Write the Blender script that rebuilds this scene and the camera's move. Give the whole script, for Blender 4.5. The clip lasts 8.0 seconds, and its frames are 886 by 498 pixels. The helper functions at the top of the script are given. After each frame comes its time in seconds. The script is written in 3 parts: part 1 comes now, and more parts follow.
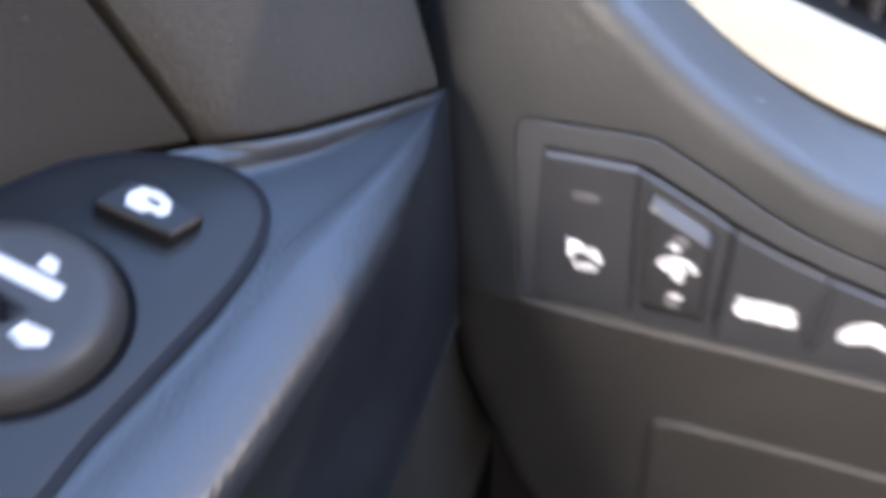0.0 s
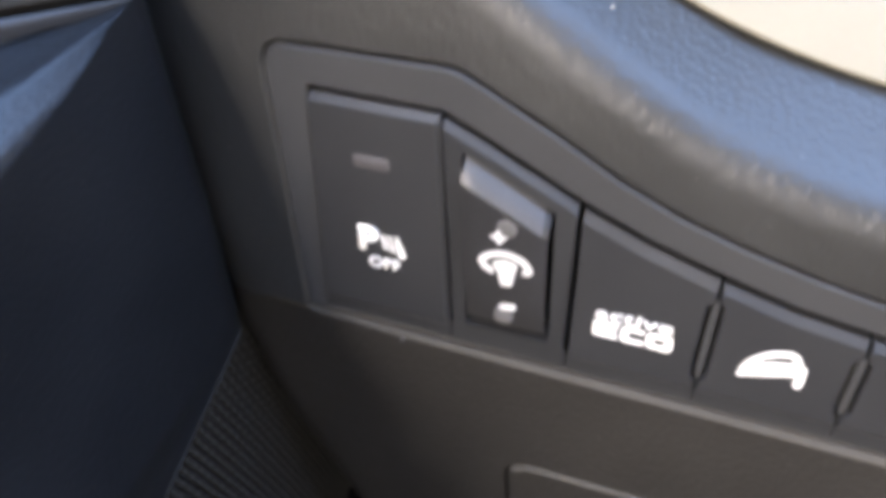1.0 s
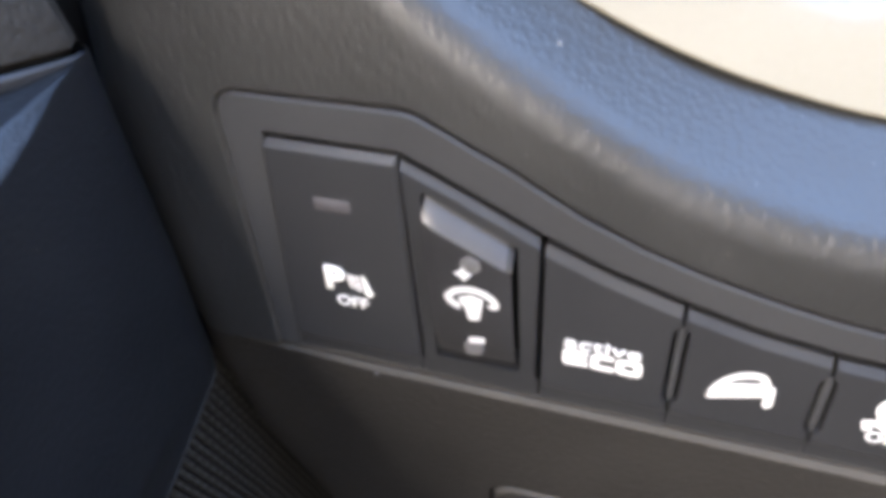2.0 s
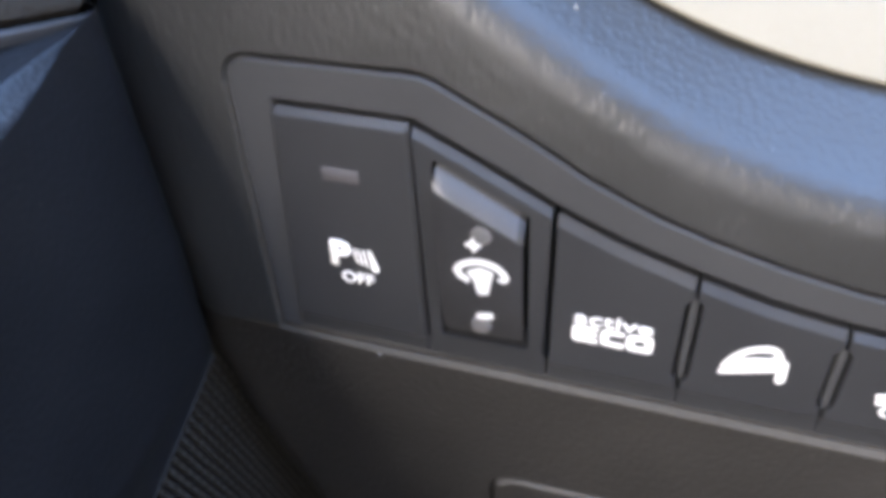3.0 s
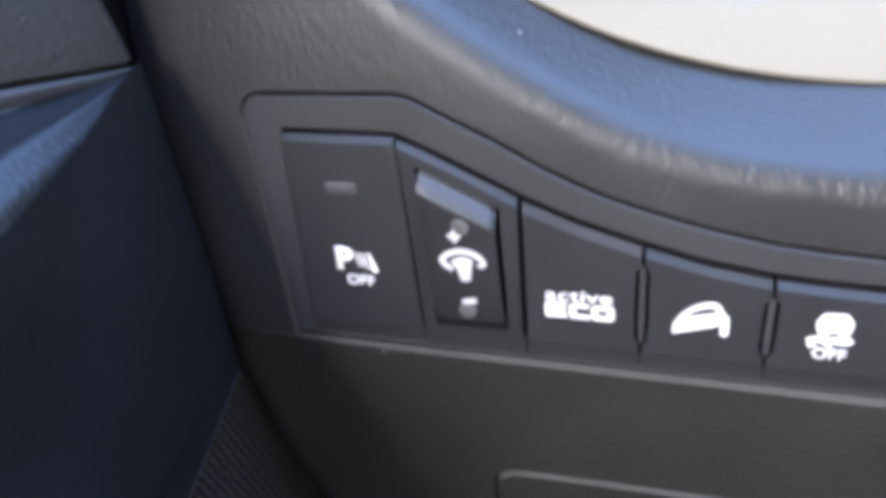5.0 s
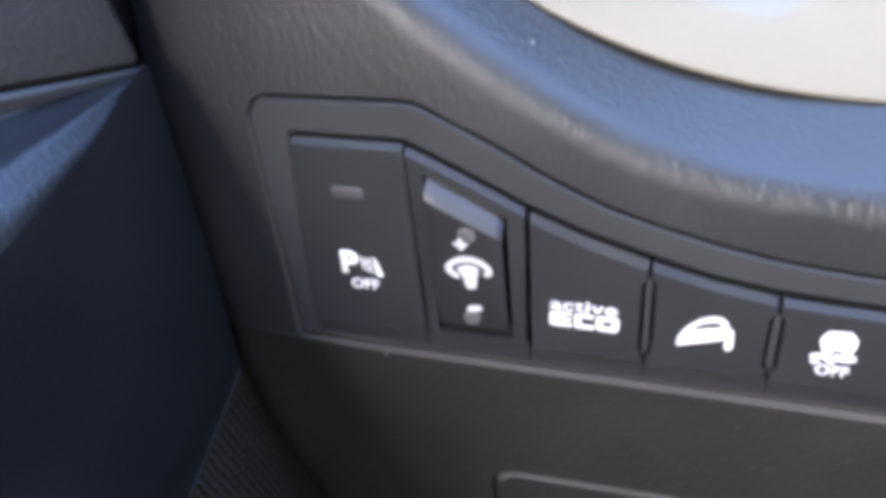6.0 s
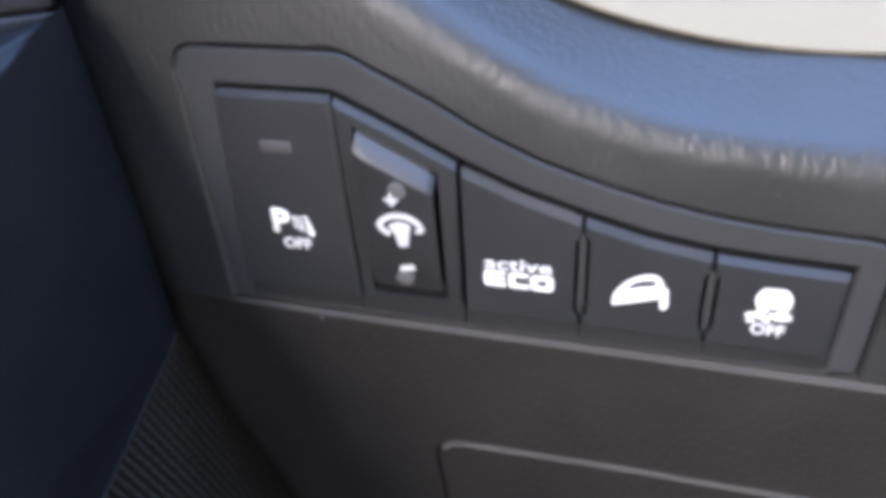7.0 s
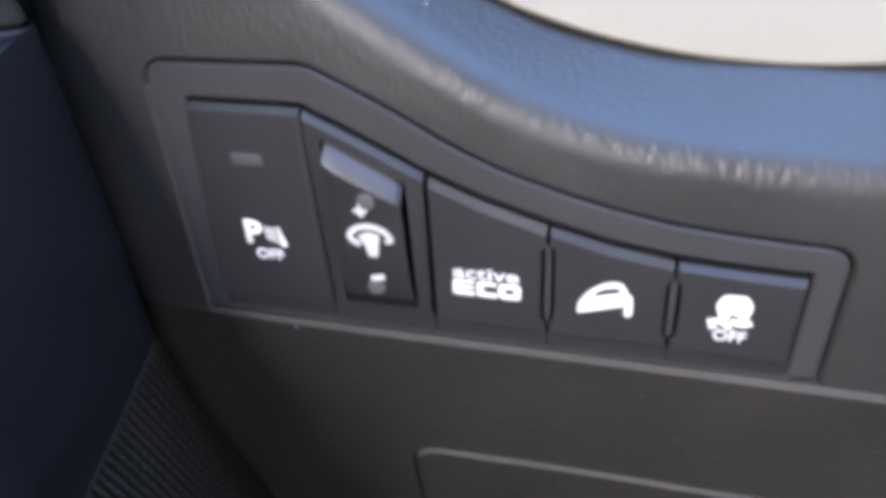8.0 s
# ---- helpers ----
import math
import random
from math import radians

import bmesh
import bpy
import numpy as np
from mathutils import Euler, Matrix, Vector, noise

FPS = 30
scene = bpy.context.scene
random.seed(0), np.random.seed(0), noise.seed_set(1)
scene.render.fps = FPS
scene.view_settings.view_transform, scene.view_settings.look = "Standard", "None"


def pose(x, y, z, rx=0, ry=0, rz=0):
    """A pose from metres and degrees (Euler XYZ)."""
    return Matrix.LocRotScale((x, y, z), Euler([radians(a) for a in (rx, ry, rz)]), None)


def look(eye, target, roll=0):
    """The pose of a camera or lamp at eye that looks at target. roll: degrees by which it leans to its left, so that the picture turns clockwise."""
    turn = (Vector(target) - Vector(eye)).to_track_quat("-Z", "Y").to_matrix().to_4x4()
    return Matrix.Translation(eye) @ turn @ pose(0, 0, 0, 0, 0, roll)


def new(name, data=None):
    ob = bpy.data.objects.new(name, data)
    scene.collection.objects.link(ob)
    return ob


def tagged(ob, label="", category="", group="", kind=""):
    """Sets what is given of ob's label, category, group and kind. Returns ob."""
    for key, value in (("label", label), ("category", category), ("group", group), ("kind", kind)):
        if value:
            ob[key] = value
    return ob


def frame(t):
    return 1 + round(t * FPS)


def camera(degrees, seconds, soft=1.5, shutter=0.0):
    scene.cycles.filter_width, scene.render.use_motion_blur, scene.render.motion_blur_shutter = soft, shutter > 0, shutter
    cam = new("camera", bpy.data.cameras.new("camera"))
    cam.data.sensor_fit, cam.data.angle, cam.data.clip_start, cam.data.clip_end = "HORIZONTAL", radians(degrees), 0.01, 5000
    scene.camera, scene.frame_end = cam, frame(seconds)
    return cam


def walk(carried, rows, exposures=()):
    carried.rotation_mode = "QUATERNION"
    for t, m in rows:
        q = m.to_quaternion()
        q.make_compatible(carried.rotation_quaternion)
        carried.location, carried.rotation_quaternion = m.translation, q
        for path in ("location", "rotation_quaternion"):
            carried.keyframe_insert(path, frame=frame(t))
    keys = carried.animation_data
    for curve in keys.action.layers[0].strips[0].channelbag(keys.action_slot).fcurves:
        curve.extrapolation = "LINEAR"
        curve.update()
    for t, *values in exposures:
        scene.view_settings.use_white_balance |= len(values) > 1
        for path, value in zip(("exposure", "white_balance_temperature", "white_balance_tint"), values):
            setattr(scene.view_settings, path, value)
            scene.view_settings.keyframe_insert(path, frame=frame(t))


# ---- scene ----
# ---- camera and its way ----
cam = camera(60.5, 8.0, soft=5.7, shutter=0.8)
PATH = [
    (0.0, -0.0244, -0.1580, 0.7353, 48.56, 4.47, 23.40),
    (0.2, -0.0293, -0.1366, 0.7133, 52.60, 6.06, 23.87),
    (0.3, -0.0219, -0.1172, 0.7068, 49.62, 7.30, 22.02),
    (0.5, -0.0156, -0.1039, 0.7084, 45.71, -0.48, 20.24),
    (0.7, -0.0078, -0.1003, 0.6995, 46.11, 0.97, 20.86),
    (1.0, -0.0074, -0.0940, 0.6912, 46.04, 3.00, 21.10),
    (1.2, -0.0046, -0.0885, 0.6917, 46.60, 3.86, 20.14),
    (2.3, -0.0050, -0.0871, 0.6970, 45.09, 4.80, 18.12),
    (2.5, -0.0056, -0.0900, 0.6916, 46.73, 3.72, 17.98),
    (3.0, -0.0079, -0.0938, 0.6883, 47.42, 3.47, 17.82),
    (3.5, -0.0043, -0.1053, 0.6869, 50.84, 6.60, 17.21),
    (4.0, 0.0020, -0.1294, 0.6925, 55.72, 6.97, 17.77),
    (4.2, 0.0094, -0.1296, 0.6893, 55.66, 7.28, 17.04),
    (5.3, 0.0079, -0.1200, 0.6872, 54.58, 7.07, 16.89),
    (5.5, 0.0080, -0.1205, 0.6904, 55.05, 6.34, 16.33),
    (5.7, 0.0112, -0.1193, 0.6919, 54.80, 5.62, 17.31),
    (6.0, 0.0049, -0.1190, 0.6919, 53.28, 6.00, 17.17),
    (6.5, 0.0083, -0.1186, 0.6915, 53.15, 5.23, 16.74),
    (7.0, 0.0150, -0.1161, 0.6825, 52.52, 5.18, 16.64),
    (7.5, 0.0191, -0.1153, 0.6845, 52.35, 5.72, 16.51),
    (8.0, 0.0208, -0.1158, 0.6841, 52.88, 5.37, 16.12),
]
EXPOSURES = [(0.0, 1.08, 7050, 15), (0.3, 1.00, 7100, 15), (0.7, 0.84, 7200, 14), (1.2, 0.76, 7150, 14), (2.5, 0.74, 7000, 13), (4.0, 0.62, 6300, 13.3), (6.0, 0.49, 6350, 16), (8.0, 0.38, 6400, 16)]
walk(cam, [(r[0], pose(*r[1:])) for r in PATH], exposures=EXPOSURES)

# ---- world and light ----
world = bpy.data.worlds.new("sky")
scene.world = world
world.use_nodes = True
wn = world.node_tree.nodes
sky = wn.new("ShaderNodeTexSky")
sky.sky_type = "NISHITA"
sky.sun_disc = False
sky.sun_elevation, sky.sun_rotation = radians(21.6), radians(70)
wn["Background"].inputs["Strength"].default_value = 0.12
world.node_tree.links.new(sky.outputs[0], wn["Background"].inputs["Color"])

sun_data = bpy.data.lights.new("sun", "SUN")
sun_data.energy, sun_data.angle, sun_data.color = 1.0, radians(0.5), (1.0, 0.84, 0.66)
sun = new("sun", sun_data)
sun.matrix_world = look((1.9, 0.68, 1.49), (-0.1, -0.04, 0.65))


def window_light(name, eye, target, wide, high, watts, colour):
    data = bpy.data.lights.new(name, "AREA")
    data.shape, data.size, data.size_y = "RECTANGLE", wide, high
    data.energy, data.color = watts, colour
    ob = new(name, data)
    ob.matrix_world = look(eye, target)
    return ob


window_light("windscreen_daylight", (0.575, 0.20, 1.060), (0.575, -0.205, 0.146), 1.72, 1.06, 27.0, (0.30, 0.52, 1.0))
window_light("driver_front_window_daylight", (-0.235, 0.16, 1.015), (0.5, 0.10, 0.78), 0.46, 0.33, 0.4, (0.36, 0.58, 1.0))
window_light("driver_window_daylight", (-0.235, -0.66, 1.015), (0.5, -0.52, 0.78), 0.50, 0.33, 18.0, (1.0, 0.955, 0.915))
window_light("passenger_window_daylight", (1.385, -0.45, 1.015), (0.3, -0.40, 0.65), 1.0, 0.33, 2.0, (1.0, 0.94, 0.87))
window_light("rear_side_window_daylight", (1.385, -1.31, 1.015), (0.0, -0.10, 0.62), 0.52, 0.33, 7.5, (1.0, 0.95, 0.90))
window_light("rear_window_daylight", (0.575, -1.74, 0.98), (0.40, 0.0, 0.70), 1.30, 0.42, 0.5, (1.0, 0.95, 0.90))

# ---- frame of the switch panel: u right, v up the panel, w out of it, in millimetres ----
TILT = radians(9.0)
PANEL = Matrix(((1, 0, 0, 0), (0, math.sin(TILT), -math.cos(TILT), 0), (0, math.cos(TILT), math.sin(TILT), 0.6), (0, 0, 0, 1)))


def thing(name, label, category, base=(0, 0, 0), group="", kind=""):
    ob = new(name)
    ob.empty_display_size = 0.01
    ob.matrix_world = PANEL @ Matrix.Translation(Vector(base) / 1000)
    ob["base"] = base
    return tagged(ob, label, category, group, kind)


def part(name, bm, material, parent, label="", smooth=True, angle=38):
    """Links a bmesh, in the panel's millimetres, as one mesh under a thing or a part."""
    root = parent
    while root.parent:
        root = root.parent
    base = Vector(root["base"])
    for v in bm.verts:
        v.co = (v.co - base) / 1000
    bmesh.ops.recalc_face_normals(bm, faces=bm.faces)
    me = bpy.data.meshes.new(name)
    if smooth:
        for f in bm.faces:
            f.smooth = True
        for e in bm.edges:
            e.smooth = len(e.link_faces) != 2 or e.calc_face_angle(0) < radians(angle)
    bm.to_mesh(me)
    bm.free()
    me.materials.append(material)
    ob = new(name, me)
    ob.parent = parent
    if label:
        ob["label"] = label
    return ob


# ---- materials ----
def shader(name, colour, rough=0.5, spec=0.5, metal=0.0, grain=0.0, grain_size=1.0, stretch=1.0, vary=0.12, wear=0.06, dust=0.0,
           glow=0.0, coat=0.0):
    """Moulded surface: colour that drifts in two scales, uneven gloss and a fine grain (sizes in millimetres)."""
    m = bpy.data.materials.new(name)
    m.use_nodes = True
    n, l = m.node_tree.nodes, m.node_tree.links
    b = n["Principled BSDF"]
    b.inputs["Metallic"].default_value = metal
    b.inputs["Specular IOR Level"].default_value = spec
    b.inputs["Coat Weight"].default_value = coat
    b.inputs["Coat Roughness"].default_value = 0.12
    co = n.new("ShaderNodeTexCoord")
    big = n.new("ShaderNodeTexNoise")
    big.inputs["Scale"].default_value, big.inputs["Detail"].default_value = 38, 4
    l.new(co.outputs["Object"], big.inputs["Vector"])
    fine = n.new("ShaderNodeTexNoise")
    fine.inputs["Scale"].default_value, fine.inputs["Detail"].default_value = 900, 3
    l.new(co.outputs["Object"], fine.inputs["Vector"])
    both = n.new("ShaderNodeMix")
    both.inputs[0].default_value = 0.4
    l.new(big.outputs["Fac"], both.inputs[2]), l.new(fine.outputs["Fac"], both.inputs[3])
    ramp = n.new("ShaderNodeMapRange")
    ramp.inputs[1].default_value, ramp.inputs[2].default_value = 0.25, 0.75
    ramp.inputs[3].default_value, ramp.inputs[4].default_value = 1 - vary, 1 + vary
    l.new(both.outputs[0], ramp.inputs[0])
    tint = n.new("ShaderNodeVectorMath")
    tint.operation = "SCALE"
    tint.inputs[0].default_value = colour
    l.new(ramp.outputs[0], tint.inputs["Scale"])
    last = tint.outputs[0]
    if dust:
        cells = n.new("ShaderNodeTexVoronoi")
        cells.inputs["Scale"].default_value = 260
        l.new(co.outputs["Object"], cells.inputs["Vector"])
        speck = n.new("ShaderNodeMath")
        speck.operation, speck.inputs[1].default_value = "LESS_THAN", dust
        l.new(cells.outputs["Distance"], speck.inputs[0])
        mix = n.new("ShaderNodeMix")
        mix.data_type = "RGBA"
        mix.inputs[7].default_value = (0.12, 0.115, 0.105, 1)
        l.new(speck.outputs[0], mix.inputs[0]), l.new(last, mix.inputs[6])
        last = mix.outputs[2]
    l.new(last, b.inputs["Base Color"])
    gloss = n.new("ShaderNodeMapRange")
    gloss.inputs[1].default_value, gloss.inputs[2].default_value = 0.3, 0.7
    gloss.inputs[3].default_value, gloss.inputs[4].default_value = rough - wear, rough + wear
    l.new(big.outputs["Fac"], gloss.inputs[0])
    l.new(gloss.outputs[0], b.inputs["Roughness"])
    if grain:
        scale = n.new("ShaderNodeMapping")
        scale.inputs["Scale"].default_value = (1000 / grain_size, 1000 / grain_size / stretch, 1000 / grain_size)
        l.new(co.outputs["Object"], scale.inputs["Vector"])
        pebble = n.new("ShaderNodeTexVoronoi")
        pebble.feature = "SMOOTH_F1"
        pebble.inputs["Scale"].default_value = 1.0
        warp = n.new("ShaderNodeTexNoise")
        warp.inputs["Scale"].default_value, warp.inputs["Detail"].default_value = 0.7, 3
        l.new(scale.outputs[0], warp.inputs["Vector"])
        add = n.new("ShaderNodeMixRGB")
        add.blend_type, add.inputs[0].default_value = "ADD", 0.9
        l.new(scale.outputs[0], add.inputs[1]), l.new(warp.outputs["Color"], add.inputs[2])
        l.new(add.outputs[0], pebble.inputs["Vector"])
        sumup = n.new("ShaderNodeMath")
        sumup.operation = "ADD"
        l.new(pebble.outputs["Distance"], sumup.inputs[0]), l.new(warp.outputs["Fac"], sumup.inputs[1])
        bump = n.new("ShaderNodeBump")
        bump.inputs["Distance"].default_value = grain / 1000
        bump.inputs["Strength"].default_value = 0.7
        l.new(sumup.outputs[0], bump.inputs["Height"])
        l.new(bump.outputs[0], b.inputs["Normal"])
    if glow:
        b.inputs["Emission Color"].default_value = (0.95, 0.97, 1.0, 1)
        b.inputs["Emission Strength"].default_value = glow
    return m


M_PAD = shader("grained_soft_pad", (0.0255, 0.0255, 0.0249), 0.46, 0.82, grain=0.22, grain_size=1.1, stretch=2.2, dust=0.045)
M_KNEE = shader("grained_lower_plastic", (0.0300, 0.0285, 0.0273), 0.60, 0.33, grain=0.42, grain_size=1.1, dust=0.06, vary=0.22)
M_BEZEL = shader("satin_bezel_plastic", (0.0435, 0.0440, 0.0460), 0.46, 0.5, grain=0.04, grain_size=0.5)
M_RIB = shader("ribbed_black_rubber", (0.025, 0.025, 0.0235), 0.6, 0.35, vary=0.15)
M_CAP = shader("smooth_switch_plastic", (0.0272, 0.0278, 0.0302), 0.40, 0.7, grain=0.015, grain_size=0.4, dust=0.03)
M_WHEEL = shader("glossy_dimmer_plastic", (0.030, 0.030, 0.032), 0.34, 0.5, vary=0.2)
M_LEDGE = shader("grey_lit_ledge_plastic", (0.060, 0.060, 0.064), 0.40, 0.75, vary=0.15)
M_LIP = shader("pale_worn_edge_strip", (0.078, 0.072, 0.064), 0.85, 0.05, grain=0.03, grain_size=0.6, vary=0.25, wear=0.1)
M_GLINT = shader("edge_highlight_plastic", (0.085, 0.080, 0.073), 0.7, 0.2, grain=0.06, grain_size=0.7, vary=0.4)
M_DARK = shader("black_cavity_plastic", (0.010, 0.010, 0.010), 0.7, 0.2)
# the switch prints are given a faint emission of their own
M_MARK = shader("white_emissive_print", (0.76, 0.76, 0.77), 0.5, 0.3, vary=0.12, glow=0.3)
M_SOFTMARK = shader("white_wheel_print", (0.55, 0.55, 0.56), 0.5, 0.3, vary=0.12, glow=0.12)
M_ARMMARK = shader("white_armrest_print", (0.36, 0.36, 0.36), 0.5, 0.3, vary=0.1)
M_LENS = shader("milky_lens", (0.12, 0.118, 0.12), 0.35, 0.5, vary=0.1)
M_DIM = shader("grey_unlit_indicator", (0.09, 0.085, 0.09), 0.35, 0.5, vary=0.1)
M_SPECK = shader("pale_dust", (0.20, 0.21, 0.22), 0.8, 0.2)
M_SILVER = shader("satin_silver_trim", (0.307, 0.283, 0.226), 0.45, 0.35, metal=0.1, vary=0.05)
M_DOOR = shader("charcoal_door_plastic", (0.0072, 0.0089, 0.0116), 0.43, 0.53, grain=0.16, grain_size=1.0, dust=0.04, vary=0.2)
M_UPPER = shader("grained_upper_door_trim", (0.038, 0.034, 0.029), 0.65, 0.22, grain=0.40, grain_size=1.3, dust=0.05, vary=0.2)
M_DOORLIP = shader("grey_lip_plastic", (0.031, 0.0305, 0.031), 0.45, 0.5, grain=0.05, grain_size=0.8)
M_REAR = shader("grained_rear_door_trim", (0.020, 0.0175, 0.014), 0.7, 0.2, grain=0.18, grain_size=1.1, dust=0.05, vary=0.2)
M_GAP = shader("black_gap_shade", (0.004, 0.004, 0.005), 0.9, 0.02)
M_EDGESHADE = shader("dark_edge_shade", (0.008, 0.009, 0.012), 0.6, 0.06)
M_KNOB = shader("satin_knob_plastic", (0.021, 0.0205, 0.020), 0.45, 0.22, grain=0.03, grain_size=0.5)
M_PLATE = shader("satin_control_plate", (0.0085, 0.0092, 0.0100), 0.40, 0.18, grain=0.02, grain_size=0.5)
M_RUBBER = shader("black_rubber_seal", (0.016, 0.016, 0.016), 0.75, 0.3, grain=0.05, grain_size=0.7)
M_LINING = shader("beige_cabin_lining", (0.30, 0.275, 0.24), 0.9, 0.2, grain=0.3, grain_size=2.0)
M_ROOF = shader("grey_roof_lining", (0.15, 0.142, 0.13), 0.9, 0.2, grain=0.3, grain_size=2.0)
M_CARPET = shader("dark_carpet", (0.035, 0.033, 0.032), 0.95, 0.1, grain=0.6, grain_size=2.5, vary=0.3)
M_BODY = shader("dark_cabin_trim", (0.06, 0.058, 0.055), 0.8, 0.2, grain=0.2, grain_size=2.0)


# ---- mesh tools, all in the panel's millimetres ----
def smooth_line(points, steps=6, closed=False):
    """Catmull-Rom curve through the points."""
    pts = [Vector(p) for p in points]
    n, out = len(pts), []
    for i in range(n if closed else n - 1):
        a = pts[(i - 1) % n] if closed or i else pts[0] * 2 - pts[1]
        b, c = pts[i], pts[(i + 1) % n]
        d = pts[(i + 2) % n] if closed or i + 2 < n else c * 2 - b
        for k in range(steps):
            t = k / steps
            out.append(0.5 * (2 * b + (c - a) * t + (2 * a - 5 * b + 4 * c - d) * t * t + (3 * b - a - 3 * c + d) * t ** 3))
    if not closed:
        out.append(pts[-1])
    return out


def rounded(points, radii, steps=5):
    """A closed (u, v) outline with rounded corners."""
    out, n = [], len(points)
    for i, (p, r) in enumerate(zip(points, radii)):
        p, a, b = Vector(p), Vector(points[i - 1]), Vector(points[(i + 1) % n])
        if r <= 0:
            out.append(p)
            continue
        da, db = (a - p).normalized(), (b - p).normalized()
        cut = min(r / math.tan(da.angle(db) / 2), (a - p).length * 0.48, (b - p).length * 0.48)
        p0, p1 = p + da * cut, p + db * cut
        for k in range(steps + 1):
            t = k / steps
            out.append(p0 * (1 - t) ** 2 + p * 2 * t * (1 - t) + p1 * t * t)
    return out


def area2(poly):
    return sum(a[0] * b[1] - b[0] * a[1] for a, b in zip(poly, list(poly[1:]) + [poly[0]]))


def inset(poly, d):
    """The outline moved inwards by d (a number, or one for each point)."""
    sign, n, out = (1 if area2(poly) > 0 else -1), len(poly), []
    for i in range(n):
        p, a, b = Vector(poly[i][:2]), Vector(poly[i - 1][:2]), Vector(poly[(i + 1) % n][:2])
        e0, e1 = (p - a).normalized(), (b - p).normalized()
        n0, n1 = Vector((-e0.y, e0.x)) * sign, Vector((-e1.y, e1.x)) * sign
        m = n0 + n1
        m = m / max(m.length_squared / 2, 0.4)
        out.append(p + m * (d[i] if isinstance(d, (list, tuple)) else d))
    return out


def ring(bm, poly, w):
    return [bm.verts.new((p[0], p[1], w[i] if isinstance(w, (list, tuple)) else w(p[0], p[1]) if callable(w) else w))
            for i, p in enumerate(poly)]


def bridge(bm, a, b, closed=True):
    n = len(a)
    for i in range(n if closed else n - 1):
        j = (i + 1) % n
        bm.faces.new((a[i], a[j], b[j], b[i]))


def fill(bm, *loops):
    """Fills the face that one outer loop and its holes bound."""
    edges = []
    for vs in loops:
        for i, v in enumerate(vs):
            o = vs[(i + 1) % len(vs)]
            edges.append(bm.edges.get((v, o)) or bm.edges.new((v, o)))
    bmesh.ops.triangle_fill(bm, use_beauty=True, use_dissolve=False, edges=edges)


def loft(bm, sections, close_ends=False):
    rows = [[bm.verts.new(p) for p in s] for s in sections]
    for a, b in zip(rows, rows[1:]):
        bridge(bm, a, b, closed=False)
    if close_ends:
        bm.faces.new(rows[0]), bm.faces.new(rows[-1])
    return rows


def slab(bm, poly, back, front, edge=0.3):
    """A plate with a softened front edge: outline, back and front depth."""
    r = [ring(bm, poly, back), ring(bm, poly, front - edge), ring(bm, inset(poly, edge * 0.35), front - edge * 0.35), ring(bm, inset(poly, edge), front)]
    for a, b in zip(r, r[1:]):
        bridge(bm, a, b)
    fill(bm, r[-1])
    fill(bm, r[0])


def frame_slab(bm, outer, inner, back, front, edge=0.3):
    """A plate with one opening through it."""
    o = [ring(bm, outer, back), ring(bm, outer, front - edge), ring(bm, inset(outer, edge), front)]
    i = [ring(bm, inner, back), ring(bm, inner, front - edge), ring(bm, inset(inner, -edge), front)]
    for r in (o, i):
        for a, b in zip(r, r[1:]):
            bridge(bm, a, b)
    fill(bm, o[-1], i[-1])
    fill(bm, o[0], i[0])


def box(bm, lo, hi):
    v = [bm.verts.new((x, y, z)) for x in (lo[0], hi[0]) for y in (lo[1], hi[1]) for z in (lo[2], hi[2])]
    for f in ((0, 1, 3, 2), (4, 6, 7, 5), (0, 4, 5, 1), (2, 3, 7, 6), (0, 2, 6, 4), (1, 5, 7, 3)):
        bm.faces.new([v[i] for i in f])


def interp(x, xs, ys):
    return float(np.interp(x, xs, ys))


# ---- outlines shared by the dashboard's pieces ----


def seam(u):
    """The line on which the pad and the switches end; it drops a little towards the door."""
    return interp(u, (-90, 0, 60), (-29.95, -29.45, -29.2))


def knee_top(u):
    return seam(u) - 1.5



BEZEL = [(-80.2, seam(-80.2)), (-84.0, 29.6), (-46.5, 29.6), (-29.0, 21.0), (-18.0, 14.9), (-7.7, 10.4), (2.8, 7.1), (13.1, 4.5), (23.1, 2.6),
         (32.8, 1.6), (42.0, 1.0), (53.8, 0.5), (51.9, seam(51.9))]
BEZEL = rounded(BEZEL, [0, 6.5, 12, 20, 30, 30, 30, 30, 30, 30, 30, 7, 0])
TOP_U = (-76, -74.5, -49.2, -41, -29.8, -24.2, -13.2, 0.0, 11.5, 23.6, 33.6, 47)
TOP_V = (21.2, 21.2, 20.9, 17.2, 11.8, 8.9, 4.4, 0.3, -2.7, -4.6, -5.3, -5.8)


def top(u):
    """The height of the switches' upper edge."""
    return interp(u, TOP_U, TOP_V)


def knee_w(u, v):
    """The depth of the face under the seam, which leans back towards the floor and curves away to the door."""
    return 0.5 + (v + 31.3) * 0.24 - 0.0007 * max(0.0, -42.0 - u) ** 2

# ---- dashboard ----
dash = thing("dashboard", "dark charcoal grained dashboard with a rolled padded edge", "dashboard", (0, -31, 0))

